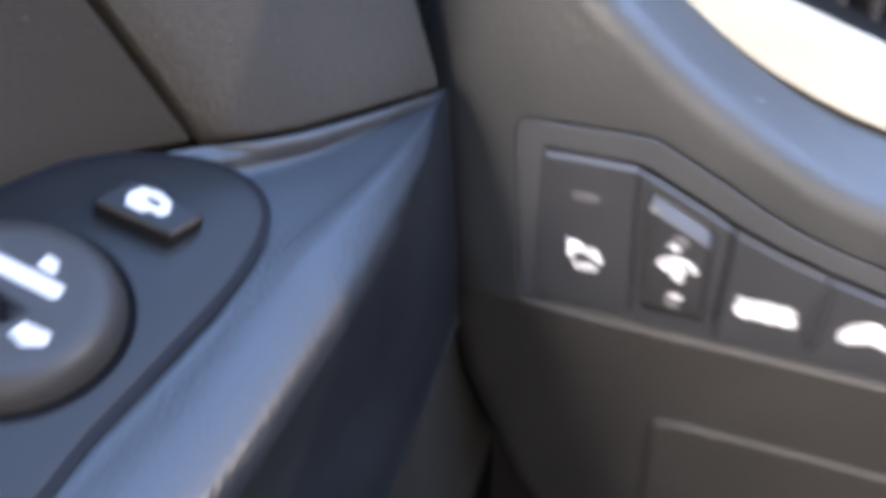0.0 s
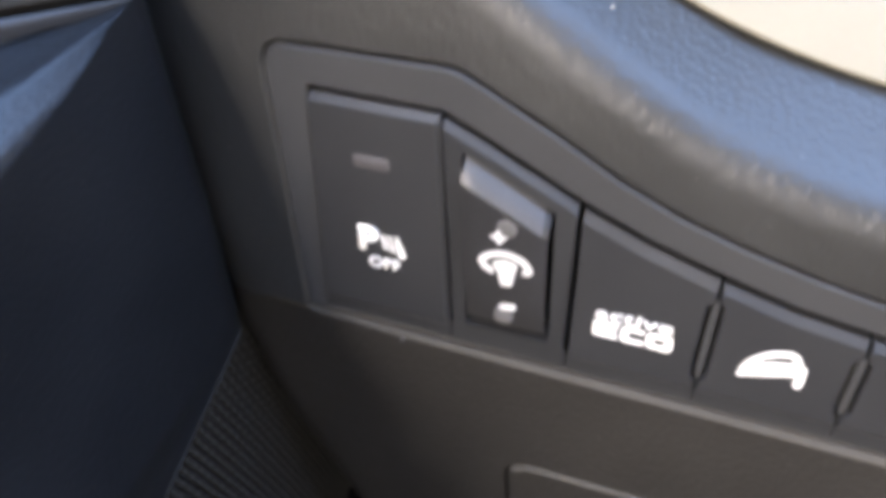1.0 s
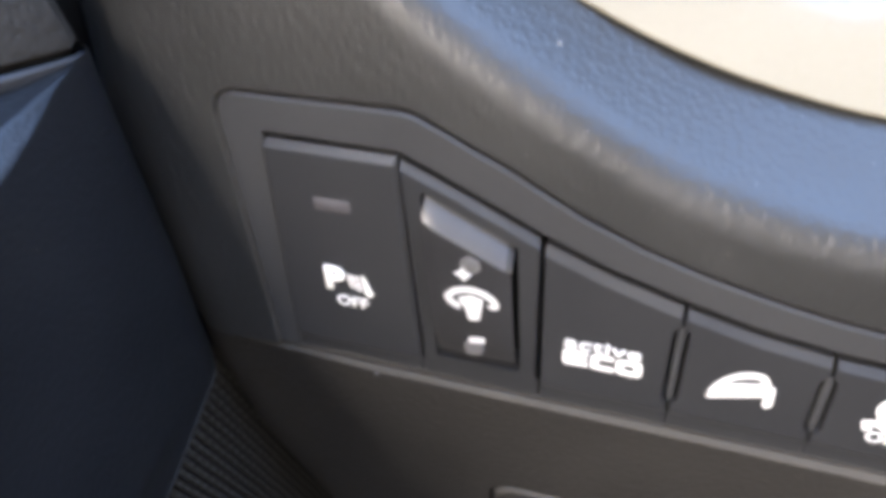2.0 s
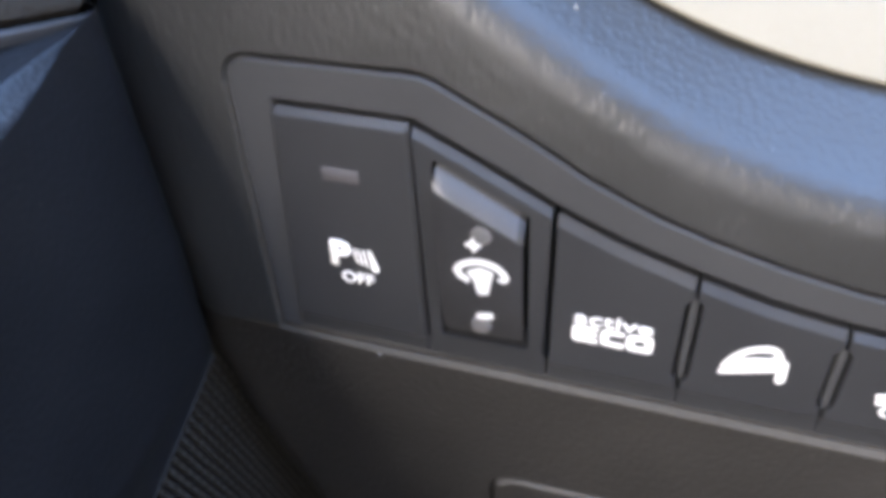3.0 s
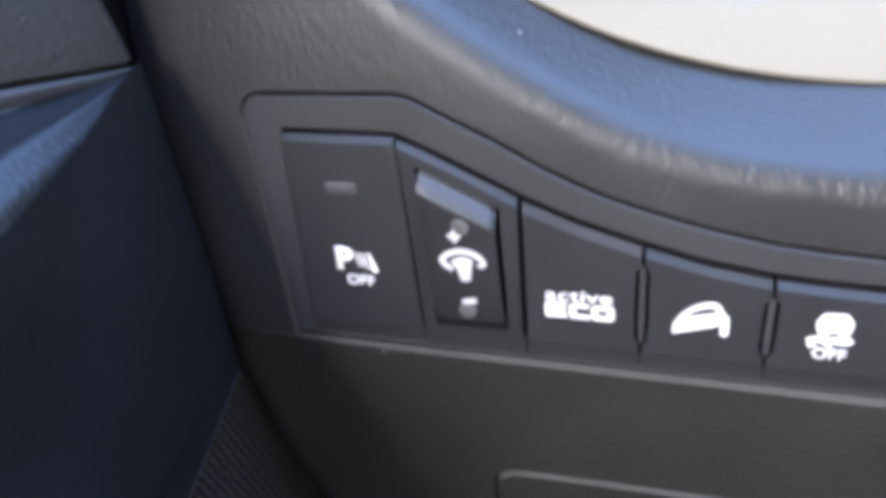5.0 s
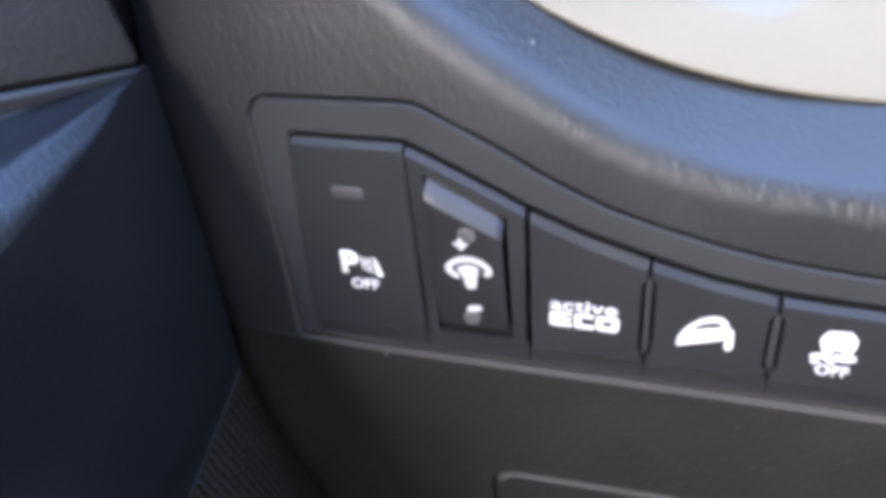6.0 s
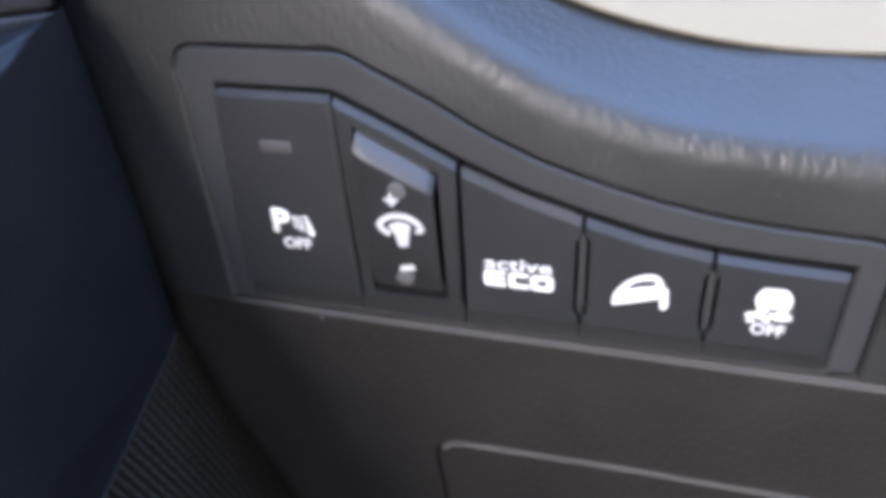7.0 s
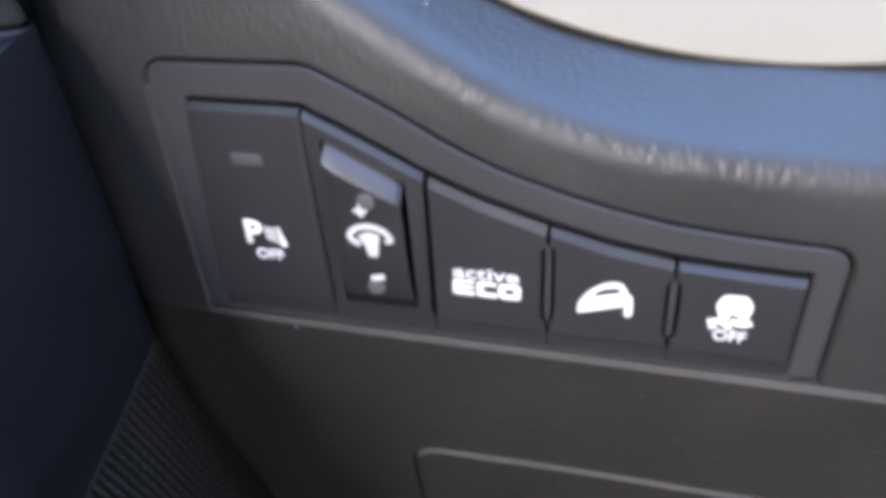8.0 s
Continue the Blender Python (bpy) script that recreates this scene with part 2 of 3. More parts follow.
# soft pad: flat front round the switch bezel, rolled left side, padded upper slope
LEFT = [(-89.0, seam(-89.0)), (-90.4, -23.5), (-92.5, -12), (-94.8, 1), (-96.2, 13.8), (-95.8, 26), (-94.9, 38), (-93.6, 60)]
EDGE = [(-91, 79), (-80, 68.5), (-60, 51.5), (-43.5, 38.3), (-29.5, 29.2), (-19, 23.2), (-8.4, 18.0), (2.2, 14.3), (12.2, 11.8), (22, 10.3), (36, 9.3),
        (54, 8.8), (90, 8.4), (150, 8.4)]
rim = [p.to_2d() for p in smooth_line([(u, v, 0) for u, v in LEFT], 4)] + [p.to_2d() for p in smooth_line([(u, v, 0) for u, v in EDGE], 7)]
left_count = (len(LEFT) - 1) * 4 + 1
bm = bmesh.new()
profiles = []
for i, p in enumerate(rim):
    a, b = rim[max(i - 1, 0)], rim[min(i + 1, len(rim) - 1)]
    t = (b - a).normalized()
    out = Vector((-t.y, t.x))
    k = min(max((i - left_count + 3) / 10, 0), 1)
    phi = radians(90 - k * interp(p.x, (-60, -25, 5, 40), (20, 22, 29, 32)))
    radius, length = 24.0 - 15.0 * k, 50 - 20 * k
    row = []
    for s in range(9):
        th = phi * s / 8
        row.append(Vector((*(p + out * radius * math.sin(th)), -radius * (1 - math.cos(th)))))
    d = Vector((*(out * math.cos(phi)), -math.sin(phi))) * length / 3
    for _ in range(3):
        row.append(row[-1] + d)
    profiles.append(row)
rows = loft(bm, profiles)
front = [r[0] for r in rows]
right_corner = bm.verts.new((150, seam(150), 0))
low = [bm.verts.new((u, seam(u), 0)) for u in (120, 90, 60)]
hole = ring(bm, BEZEL, 0)
# the bezel's opening meets the seam, so the front is one outline that runs round it
outline = front + [right_corner] + low + list(reversed(hole))
fill(bm, outline)
inner = ring(bm, inset(BEZEL, 0.7), -0.75)
deep = ring(bm, inset(BEZEL, 0.73), -7)
bridge(bm, hole, inner, closed=False)
bridge(bm, inner, deep, closed=False)
part("padded_skin", bm, M_PAD, dash)

# lower panel with a bright worn lip along its top edge
bm = bmesh.new()
LOWLEFT = [(-92.5, -31.5), (-94.8, -44), (-93.8, -56), (-93.4, -68), (-91.4, -80), (-88.5, -92), (-85.0, -105), (-81.2, -120), (-76.3, -140), (-64.1, -165)]
side = [p.to_2d() for p in smooth_line([(u, v, 0) for u, v in LOWLEFT], 5)]
profiles = []
for i, p in enumerate(side):
    a, b = side[max(i - 1, 0)], side[min(i + 1, len(side) - 1)]
    t = (a - b).normalized()
    out = Vector((-t.y, t.x))
    bend = knee_w(*p)
    row = [Vector((*(p + out * 18 * math.sin(radians(s * 9))), bend - 18 * (1 - math.cos(radians(s * 9))))) for s in range(11)]
    row.append(row[-1] + Vector((0, 0, -45)))
    profiles.append(row)
COVER = rounded([(-36.4, -150), (-36.4, -70.6), (8, -68.4), (150, -66.0), (150, -150)], [8, 9, 0, 8, 8])
COVER.reverse()
left = [bm.verts.new((p.x, p.y, 0)) for p in side]
cover_hole = ring(bm, COVER, 0)
lip = [bm.verts.new((u, knee_top(u), 0)) for u in (-60, -20, 20, 60, 100, 170)]
corner = bm.verts.new((170, -165, 0))
fill(bm, left + [corner] + list(reversed(lip)), cover_hole)
hidden = [bm.verts.new((v.co.x, v.co.y + 0.05, -9)) for v in [left[0]] + lip]
bridge(bm, [left[0]] + lip, hidden, closed=False)
wall = ring(bm, inset(COVER, 0.2), -3)
bridge(bm, cover_hole, wall)
for u in range(-90, -40, 6):
    bmesh.ops.bisect_plane(bm, geom=bm.verts[:] + bm.edges[:] + bm.faces[:], plane_co=(u, 0, 0), plane_no=(1, 0, 0))
for v in bm.verts:
    v.co.z += knee_w(v.co.x, v.co.y)
loft(bm, profiles)
bmesh.ops.remove_doubles(bm, verts=bm.verts[:], dist=0.01)
part("knee_panel", bm, M_KNEE, dash, "dark lower knee panel")
bm = bmesh.new()
secs = []
for u in list(range(-106, -91, 2)) + list(range(-90, 171, 5)):
    d = 18 - math.sqrt(324 - interp(u, (-109.8, -92.2), (17.6, 0)) ** 2)
    kv, sv = knee_top(u), seam(u)
    w = knee_w(max(u, -91.0), kv)
    high = min(-0.12, w - 0.45)
    low_v = kv + interp(u, (-60, 40), (0.15, -0.02))
    secs.append([Vector((u, kv + 0.06, -6 - d)), Vector((u, low_v, w + 0.08 - d)), Vector((u, low_v + 0.25, w + 0.12 - d)),
                 Vector((u, sv - 0.12, high - d)), Vector((u, sv - 0.05, -6 - d))])
loft(bm, secs)
part("edge_strip", bm, M_LIP, dash, "thin pale strip painted as the edge's highlight strip")

bm = bmesh.new()
poly = inset(COVER, 0.55)
r = [ring(bm, poly, lambda u, v: knee_w(u, v) - 3), ring(bm, poly, lambda u, v: knee_w(u, v) - 0.5),
     ring(bm, inset(poly, 0.9), lambda u, v: knee_w(u, v) + 0.5)]
bridge(bm, r[0], r[1]), bridge(bm, r[1], r[2]), fill(bm, r[2])
cover = part("fuse_cover", bm, M_KNEE, dash, "flush fuse box cover with rounded corner")
# pale strip that paints the highlight on the cover's upper edge
edge = [p for p in COVER if p[1] > -74 and p[0] < 149]
bm = bmesh.new()
loft(bm, [[Vector((p[0] + (0.5 + d) * (1 if p[1] < -71.5 else 0.2), p[1] - d - 0.5, knee_w(p[0], p[1]) + h)) for d, h in ((0.05, -0.2), (0.25, 0.2), (0.6, 0.5), (0.95, 0.62), (1.1, 0.5))] for p in edge])
part("edge_highlight", bm, M_GLINT, cover, "thin pale strip painted as the edge's highlight")

# carcass behind the skin, so that the gaps stay dark; its last, tall box is an unseen block added to shade the pad and
# the door
for lo, hi in (((-96, -165, -70), (1330, 8, -56)), ((-96, 118, -560), (1330, 132, -66)), ((-240, -600, -262), (1330, 120, -250)), ((-108, -60, -560), (-98, 150, -62)),
               ((165, -165, -260), (1330, 235, -52))):
    bm = bmesh.new()
    box(bm, lo, hi)
    part("carcass_blocker", bm, M_DARK, dash, smooth=False)

# tiny pale flecks on the pad and on the lip
for u, v, w, size in ((-25.1, 38.1, -9.6, 0.55), (-57.6, -31.9, 0.25, 0.5)):
    bm = bmesh.new()
    bmesh.ops.create_icosphere(bm, subdivisions=2, radius=size)
    for x in bm.verts:
        x.co = Vector((x.co.x * 0.7 + u, x.co.y * 1.4 + v, x.co.z * 0.35 + w))
    part("fleck", bm, M_SPECK, dash, "pale fleck of dust")

# bezel round the switches
bm = bmesh.new()
tops = [(u, top(u) + 0.25) for u in (-74.6, -49.0, -41, -29.8, -24.2, -13.2, 0.0, 11.5, 23.6, 33.6, 46.95)]
opening = tops + [(45.7, -28.3), (-74.6, -28.3)]
plate = inset(BEZEL, [0.85 if p[0] < -78 else 1.25 for p in BEZEL])
plate = [Vector((p.x, max(p.y, seam(p.x) + 0.1))) for p in plate]
frame_slab(bm, plate, opening, -6.0, -0.15, 0.45)
bezel = part("switch_bezel", bm, M_BEZEL, dash, "satin charcoal bezel round the row of switches")
bm = bmesh.new()
slab(bm, inset(opening, -1.2), -7.5, -6.2, 0.2)
part("backing", bm, M_DARK, bezel, smooth=False)


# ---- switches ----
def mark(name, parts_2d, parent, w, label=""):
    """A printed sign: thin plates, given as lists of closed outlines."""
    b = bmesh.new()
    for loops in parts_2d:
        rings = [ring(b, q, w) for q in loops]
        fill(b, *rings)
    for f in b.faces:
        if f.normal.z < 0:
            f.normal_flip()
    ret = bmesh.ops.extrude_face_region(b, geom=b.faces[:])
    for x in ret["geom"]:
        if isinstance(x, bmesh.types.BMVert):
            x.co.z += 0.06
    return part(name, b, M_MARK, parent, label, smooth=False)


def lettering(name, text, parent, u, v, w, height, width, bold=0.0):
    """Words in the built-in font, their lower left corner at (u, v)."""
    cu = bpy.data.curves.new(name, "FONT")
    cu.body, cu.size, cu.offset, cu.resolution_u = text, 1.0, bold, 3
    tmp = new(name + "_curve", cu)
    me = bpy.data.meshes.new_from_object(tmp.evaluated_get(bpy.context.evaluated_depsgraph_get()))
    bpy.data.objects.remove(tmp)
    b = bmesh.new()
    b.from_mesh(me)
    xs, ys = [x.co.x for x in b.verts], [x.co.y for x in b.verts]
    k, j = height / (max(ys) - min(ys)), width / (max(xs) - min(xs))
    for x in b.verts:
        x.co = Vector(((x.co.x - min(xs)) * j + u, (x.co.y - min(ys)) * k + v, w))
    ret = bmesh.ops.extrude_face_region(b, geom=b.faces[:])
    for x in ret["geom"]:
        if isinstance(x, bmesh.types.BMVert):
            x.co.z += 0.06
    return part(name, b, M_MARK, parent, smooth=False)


def stroke(points, width):
    """The outline of a line of that width."""
    pts = [Vector(p) for p in points]
    l, r = [], []
    for i, p in enumerate(pts):
        a, b = pts[max(i - 1, 0)], pts[min(i + 1, len(pts) - 1)]
        t = (b - a).normalized()
        n = Vector((-t.y, t.x)) * width / 2
        l.append(p + n), r.append(p - n)
    return l + r[::-1]


def oval(cu, cv, a, b, n=20, start=0, end=360):
    full = end - start >= 360
    return [Vector((cu + a * math.cos(radians(start + (end - start) * k / (n if full else n - 1))),
                    cv + b * math.sin(radians(start + (end - start) * k / (n if full else n - 1))))) for k in range(n)]


FRONT = 0.45


def side_line(u, v_top, waist, lean, away):
    """One side of a switch, from the top down; beside a divider it draws in round a slim rib, else it leaves a plain gap."""
    out = []
    for v, g in ((v_top, 0.30), (v_top - 2.1, 0.33), (v_top - 3.1, 1.30), (v_top - 6.0, 1.32), (-20.6, 1.32), (-21.6, 1.15), (-22.5, 0.36), (-24.4, 0.30), (-25.0, 0.02), (-28.2, 0.02)):
        gap = g if waist is True else waist * interp(v, (-25, -23), (0.1, 1.0))
        out.append(Vector((u + away * gap - lean * (v_top - v) / 25, v)))
    return out


def cap_mesh(u0, u1, waist=(0.35, 0.35), lean=(0.0, 0.0), drop=1.25, bevel=1.5):
    """A switch cap: its upper edge follows the bezel and is bevelled to face the sky."""
    b = bmesh.new()
    us = [u0 + 0.35 + (u1 - u0 - 0.7) * k / 8 for k in range(9)]
    n = len(us)
    right = side_line(u1, top(u1) - drop - bevel, waist[1], lean[1], -1)
    left = side_line(u0, top(u0) - drop - bevel, waist[0], lean[0], 1)
    poly = [Vector((u, top(u) - drop)) for u in us] + right + left[::-1]
    m = len(right)
    rib = waist[1] is True
    back = ring(b, poly, -5)
    r1 = ring(b, poly, [-0.75] * n + [0.05 if rib else -0.1] * (m - 2) + [-0.35] * 4 + [0.05] * (m - 2))
    q = [Vector((min(max(p.x, u0 + 0.55), u1 - (0.55 if rib else 1.2)), p.y - bevel)) for p in poly[:n]]
    dx = 0.2 if rib else 0.8
    q += [p + Vector((-dx, 0)) for p in right[:-1]] + [right[-1] + Vector((-dx, 0.2)), left[-1] + Vector((0.2, 0.2))] + [p + Vector((0.2, 0)) for p in left[-2::-1]]
    r2 = ring(b, q, [FRONT] * n + [FRONT] * (m - 2) + [0.12, -0.1] + [-0.1, 0.12] + [FRONT] * (m - 2))
    bridge(b, back, r1), bridge(b, r1, r2)
    rs, ls = r2[n:n + m], r2[n + m:][::-1]
    fill(b, r2[:n] + rs[:m - 2] + ls[:m - 2][::-1])
    for k in (m - 3, m - 2):
        b.faces.new((rs[k], rs[k + 1], ls[k + 1], ls[k]))
    return b


def switch(name, label, u0, u1, **kw):
    s = thing(name, label, "car switch", ((u0 + u1) / 2, -26, 0), group="dashboard switches")
    return s, part("cap", cap_mesh(u0, u1, **kw), M_CAP, s, angle=24)


W = FRONT + 0.03
# parking sensor switch: letter, cone of waves, small word, unlit indicator
_, cap = switch("parking_sensor_switch", "black parking sensor switch with white symbol and unlit indicator", -74.5, -49.2, waist=(0.08, 0.22), lean=(0.0, -1.3), drop=0.85, bevel=1.35)
lettering("letter", "P", cap, -66.0, -10.7, W, 5.7, 4.3, 0.045)
mark("waves", [[[(-61.3 + k * 0.95, -6.4), (-60.88 + k * 0.95, -6.35), (-60.25 + k * 0.95, -9.5 - k * 0.3), (-60.7 + k * 0.95, -9.3 - k * 0.35)]] for k in range(3)], cap, W)
mark("cone", [[[(-58.3, -6.15), (-57.8, -6.1), (-56.1, -10.3), (-56.6, -10.9), (-57.6, -10.7)]]], cap, W)
lettering("word", "OFF", cap, -64.0, -14.3, W, 2.6, 6.6, 0.02)
bm = bmesh.new()
slab(bm, rounded([(-66.0, 7.6), (-58.9, 7.6), (-58.9, 10.2), (-66.0, 10.2)], [0.6] * 4), FRONT - 0.5, FRONT + 0.06, 0.05)
part("indicator", bm, M_DIM, cap, "grey unlit indicator bar")

# dimmer: slanted frame with a thumbwheel in it
dim = thing("dimmer_switch", "black thumbwheel dimmer switch with white lamp symbol", "car switch", (-36, -26, 0), group="dashboard switches")
bm = bmesh.new()
us = [-48.85 + 24.15 * k / 8 for k in range(9)]
outer = [Vector((u, top(u) - 1.2)) for u in us] + [Vector(p) for p in ((-24.2, -23.0), (-23.75, -24.3), (-23.65, -28.2), (-46.65, -28.2), (-46.8, -24.3), (-46.55, -23.0))]
win = rounded([(-45.5, 14.7), (-28.3, 6.2), (-27.2, -22.6), (-43.9, -22.9)], [0.8] * 4, 3)
low_in = [Vector(p) for p in ((-24.5, -23.0), (-24.0, -24.3), (-23.8, -28.0), (-46.4, -28.0), (-46.5, -24.3), (-46.2, -23.0))]
o = [ring(bm, outer, -5), ring(bm, outer, [-0.75] * 9 + [0.0, -0.1, -0.3, -0.3, -0.1, 0.0]),
     ring(bm, [p - Vector((0, 1.4)) for p in outer[:9]] + low_in, [FRONT - 0.1] * 9 + [FRONT - 0.1, 0.15, -0.12, -0.12, 0.15, FRONT - 0.1])]
bridge(bm, o[0], o[1]), bridge(bm, o[1], o[2])
i0, i1 = ring(bm, win, FRONT - 0.1), ring(bm, inset(win, 0.15), -5.5)
fill(bm, o[2], i0), bridge(bm, i0, i1)
part("frame", bm, M_CAP, dim, angle=24)
bm = bmesh.new()
secs = []
for k in range(13):
    s = k / 12
    tl, bl = Vector((-45.0 + 15.9 * s, 14.4 - 7.9 * s)), Vector((-43.5 + 15.5 * s, -22.3 + 0.2 * s))
    down = (bl - tl).normalized()
    long = (bl - tl).length
    row = []
    # a flat thumb ledge that faces upwards, then the gently rounded face
    for d, w in ((0, -5.0), (0.1, -1.5), (0.4, -0.9), (2.0, 0.65), (3.7, 2.0), (4.5, 2.48), (5.0, 2.6), (5.7, 2.55), (0.35 * long, 2.44), (0.5 * long, 2.35), (0.7 * long, 2.0), (0.85 * long, 1.4),
                 (0.96 * long, 0.4), (0.985 * long, -1.0), (long, -4.2)):
        p = tl + down * d
        row.append(Vector((p.x, p.y, w - 0.5 * (2 * s - 1) ** 8)))
    secs.append(row)
loft(bm, secs)
wheel = part("thumbwheel", bm, M_WHEEL, dim, "glossy black thumbwheel")
# paler skin over the ledge, which paints the sheen on its upward face
bm = bmesh.new()
loft(bm, [[p + Vector((0.25 * (1 if i == 0 else -1 if i == 12 else 0), 0, 0.05)) for p in row[2:6]] for i, row in enumerate(secs)])
part("thumb_ledge", bm, M_LEDGE, wheel, "ledge for the thumb with its sheen painted pale")
WW = 2.46
bm = bmesh.new()
slab(bm, oval(-36.1, 2.5, 1.9, 1.8), 1.5, 2.62, 0.05)
part("lens", bm, M_LENS, wheel, "milky round lens")
mark("plus_sign", [[rounded([(-39.3, 0.5), (-38.1, 0.9), (-37.6, 2.2), (-37.0, 1.0), (-35.7, 0.6), (-36.7, -0.2), (-37.2, -1.2), (-37.9, -0.2)], [0.1] * 8, 1)]], wheel, 2.64)
mark("lamp_symbol", [[oval(-36.0, -6.1, 5.2, 3.8, 18, 12, 168) + oval(-36.0, -6.3, 4.0, 2.7, 14, 166, 14)],
                     [[(-41.1, -5.4), (-39.6, -5.6), (-37.9, -6.7), (-38.4, -7.8), (-40.3, -6.8)]], [[(-30.8, -5.3), (-32.2, -5.6), (-33.2, -6.0), (-32.2, -6.6), (-31.2, -6.3)]],
                     [rounded([(-38.6, -5.2), (-36.2, -4.1), (-33.7, -4.7), (-34.1, -6.6), (-34.5, -9.7), (-36.5, -9.9), (-37.2, -7.2)], [0.3] * 7, 2)]], wheel, WW)
mark("minus_sign", [[rounded([(-36.7, -14.5), (-33.6, -13.9), (-33.5, -15.3), (-36.7, -15.8)], [0.4] * 4, 2)]], wheel, 2.16)
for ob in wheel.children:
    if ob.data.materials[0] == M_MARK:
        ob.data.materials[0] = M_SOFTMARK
bm = bmesh.new()
slab(bm, oval(-35.9, -17.5, 1.9, 1.8), 1.0, 2.02, 0.05)
part("lens", bm, M_LENS, wheel, "milky round lens")

_, cap = switch("eco_switch", "black switch with white words, next to the dimmer", -24.0, 0.0, waist=(0.3, True), lean=(-0.4, 0.0), bevel=1.8)
lettering("small_word", "active", cap, -19.3, -13.7, W, 2.6, 13.6, 0.012)
mark("letter", [[rounded([(-19.4, -14.1), (-14.9, -14.1), (-14.9, -14.9), (-18.1, -14.9), (-18.1, -15.4), (-15.0, -15.4), (-15.0, -16.2), (-18.1, -16.2), (-18.1, -16.7), (-14.8, -16.7),
                            (-14.8, -17.6), (-19.4, -17.6)], [0.7, 0.2, 0.2, 0, 0, 0.2, 0.2, 0, 0, 0.2, 0.2, 0.7], 2)]], cap, W, "wide white letter")
mark("letter", [[rounded([(-14.4, -14.1), (-10.3, -14.1), (-10.3, -15.0), (-13.0, -15.0), (-13.0, -16.6), (-10.2, -16.6), (-10.2, -17.6), (-14.4, -17.6)], [0.9, 0.2, 0.2, 0.3, 0.3, 0.2, 0.2, 0.9], 3)]], cap, W,
     "wide white letter")
mark("letter", [[rounded([(-9.9, -14.1), (-5.3, -14.1), (-5.3, -17.6), (-9.9, -17.6)], [1.1] * 4, 4), rounded([(-8.6, -15.2), (-6.6, -15.2), (-6.6, -16.5), (-8.6, -16.5)], [0.4] * 4, 2)]], cap, W,
     "wide white letter")

_, cap = switch("hill_descent_switch", "black hill descent switch with white car symbol", 0.0, 23.75, waist=(True, True), lean=(0.0, 0.3))
mark("car_outline", [[smooth_line([(6.3, -17.3, 0), (6.5, -16.0, 0), (7.6, -14.1, 0), (9.6, -12.3, 0), (12.2, -11.2, 0), (14.2, -11.3, 0), (15.2, -12.6, 0), (15.5, -14.0, 0), (14.4, -15.2, 0), (10.4, -16.4, 0)], 3, closed=True),
                      smooth_line([(8.9, -14.7, 0), (9.7, -13.5, 0), (11.5, -12.6, 0), (13.5, -12.3, 0), (14.1, -13.0, 0), (13.2, -13.6, 0), (11.2, -14.0, 0)], 3, closed=True)]], cap, W)
mark("ground_line", [[stroke([(6.0, -18.3), (10.4, -17.0), (14.8, -15.6)], 0.9)]], cap, W)
mark("slope", [[rounded([(14.9, -13.6), (16.3, -13.7), (16.5, -17.6), (15.8, -18.6), (15.0, -18.2)], [0.3, 0.3, 0.4, 0.4, 0.3], 2)]], cap, W)

_, cap = switch("stability_switch", "black stability control switch with white skidding car symbol", 23.75, 46.6, waist=(True, 0.35), lean=(0.3, 1.3), bevel=1.3)
mark("car_body", [[rounded([(31.7, -14.9), (31.5, -13.2), (32.5, -11.3), (36.6, -11.1), (37.8, -12.9), (37.6, -14.9), (36.6, -15.3), (32.6, -15.4)], [0.5, 0.5, 0.9, 0.9, 0.5, 0.5, 0.3, 0.3], 2)],
                  [[(32.0, -15.2), (34.0, -15.2), (33.9, -16.5), (32.2, -16.3)]], [[(35.6, -15.2), (37.3, -15.1), (37.2, -16.4), (35.5, -16.5)]]], cap, W)
mark("skid_lines", [[stroke([(30.3, -17.4), (31.8, -16.9), (33.2, -17.3), (34.4, -18.4)], 1.1)], [stroke([(34.3, -16.6), (35.6, -17.2), (36.8, -17.2), (38.0, -16.7)], 1.2)],
                    [stroke([(30.5, -18.5), (32.0, -18.3)], 0.7)]], cap, W)
lettering("word", "OFF", cap, 31.5, -21.3, W, 2.5, 5.9, 0.02)


# slim pointed dividers between the switches
def divider(u, lean):
    b = bmesh.new()
    v0, v1 = top(u) - 4.3, -22.4
    prof = []
    for k in range(17):
        s = k / 16
        half = 0.62 * min(1.0, max(0.12, 12 * s), max(0.12, 12 * (1 - s)))
        c = u - lean * s
        v = v0 + (v1 - v0) * s
        prof.append([Vector((c - half, v, -5)), Vector((c - half, v, 0.05)), Vector((c - half * 0.4, v, 0.3)), Vector((c + half * 0.4, v, 0.3)),
                     Vector((c + half, v, 0.05)), Vector((c + half, v, -5))])
    loft(b, prof)
    part("divider", b, M_BEZEL, bezel, "slim pointed rib between two switches")


divider(0.0, 0.0)
divider(23.75, 0.25)

# ---- air vent above the pad ----
vent = thing("air_vent", "oval air vent with a broad satin silver surround and black slats", "air vent", (50, 24, -30))


def vent_arc(a, b, w):
    return [Vector((42.2 + a * math.cos(radians(192 + 156 * k / 64)), 147.3 + b * math.sin(radians(192 + 156 * k / 64)), w)) for k in range(65)]


RADII = (134.0, 121.6)
LEAN = 0.42


def vent_w(u, v):
    """The surround is dished: it sinks towards the opening."""
    q = math.hypot((u - 42.2) / RADII[0], (v - 147.3) / RADII[1])
    return -18.0 - LEAN * max(0.0, 1 - q) * 120


def vent_out(k):
    return [p.to_2d() for p in vent_arc(RADII[0] * k, RADII[1] * k, 0)]


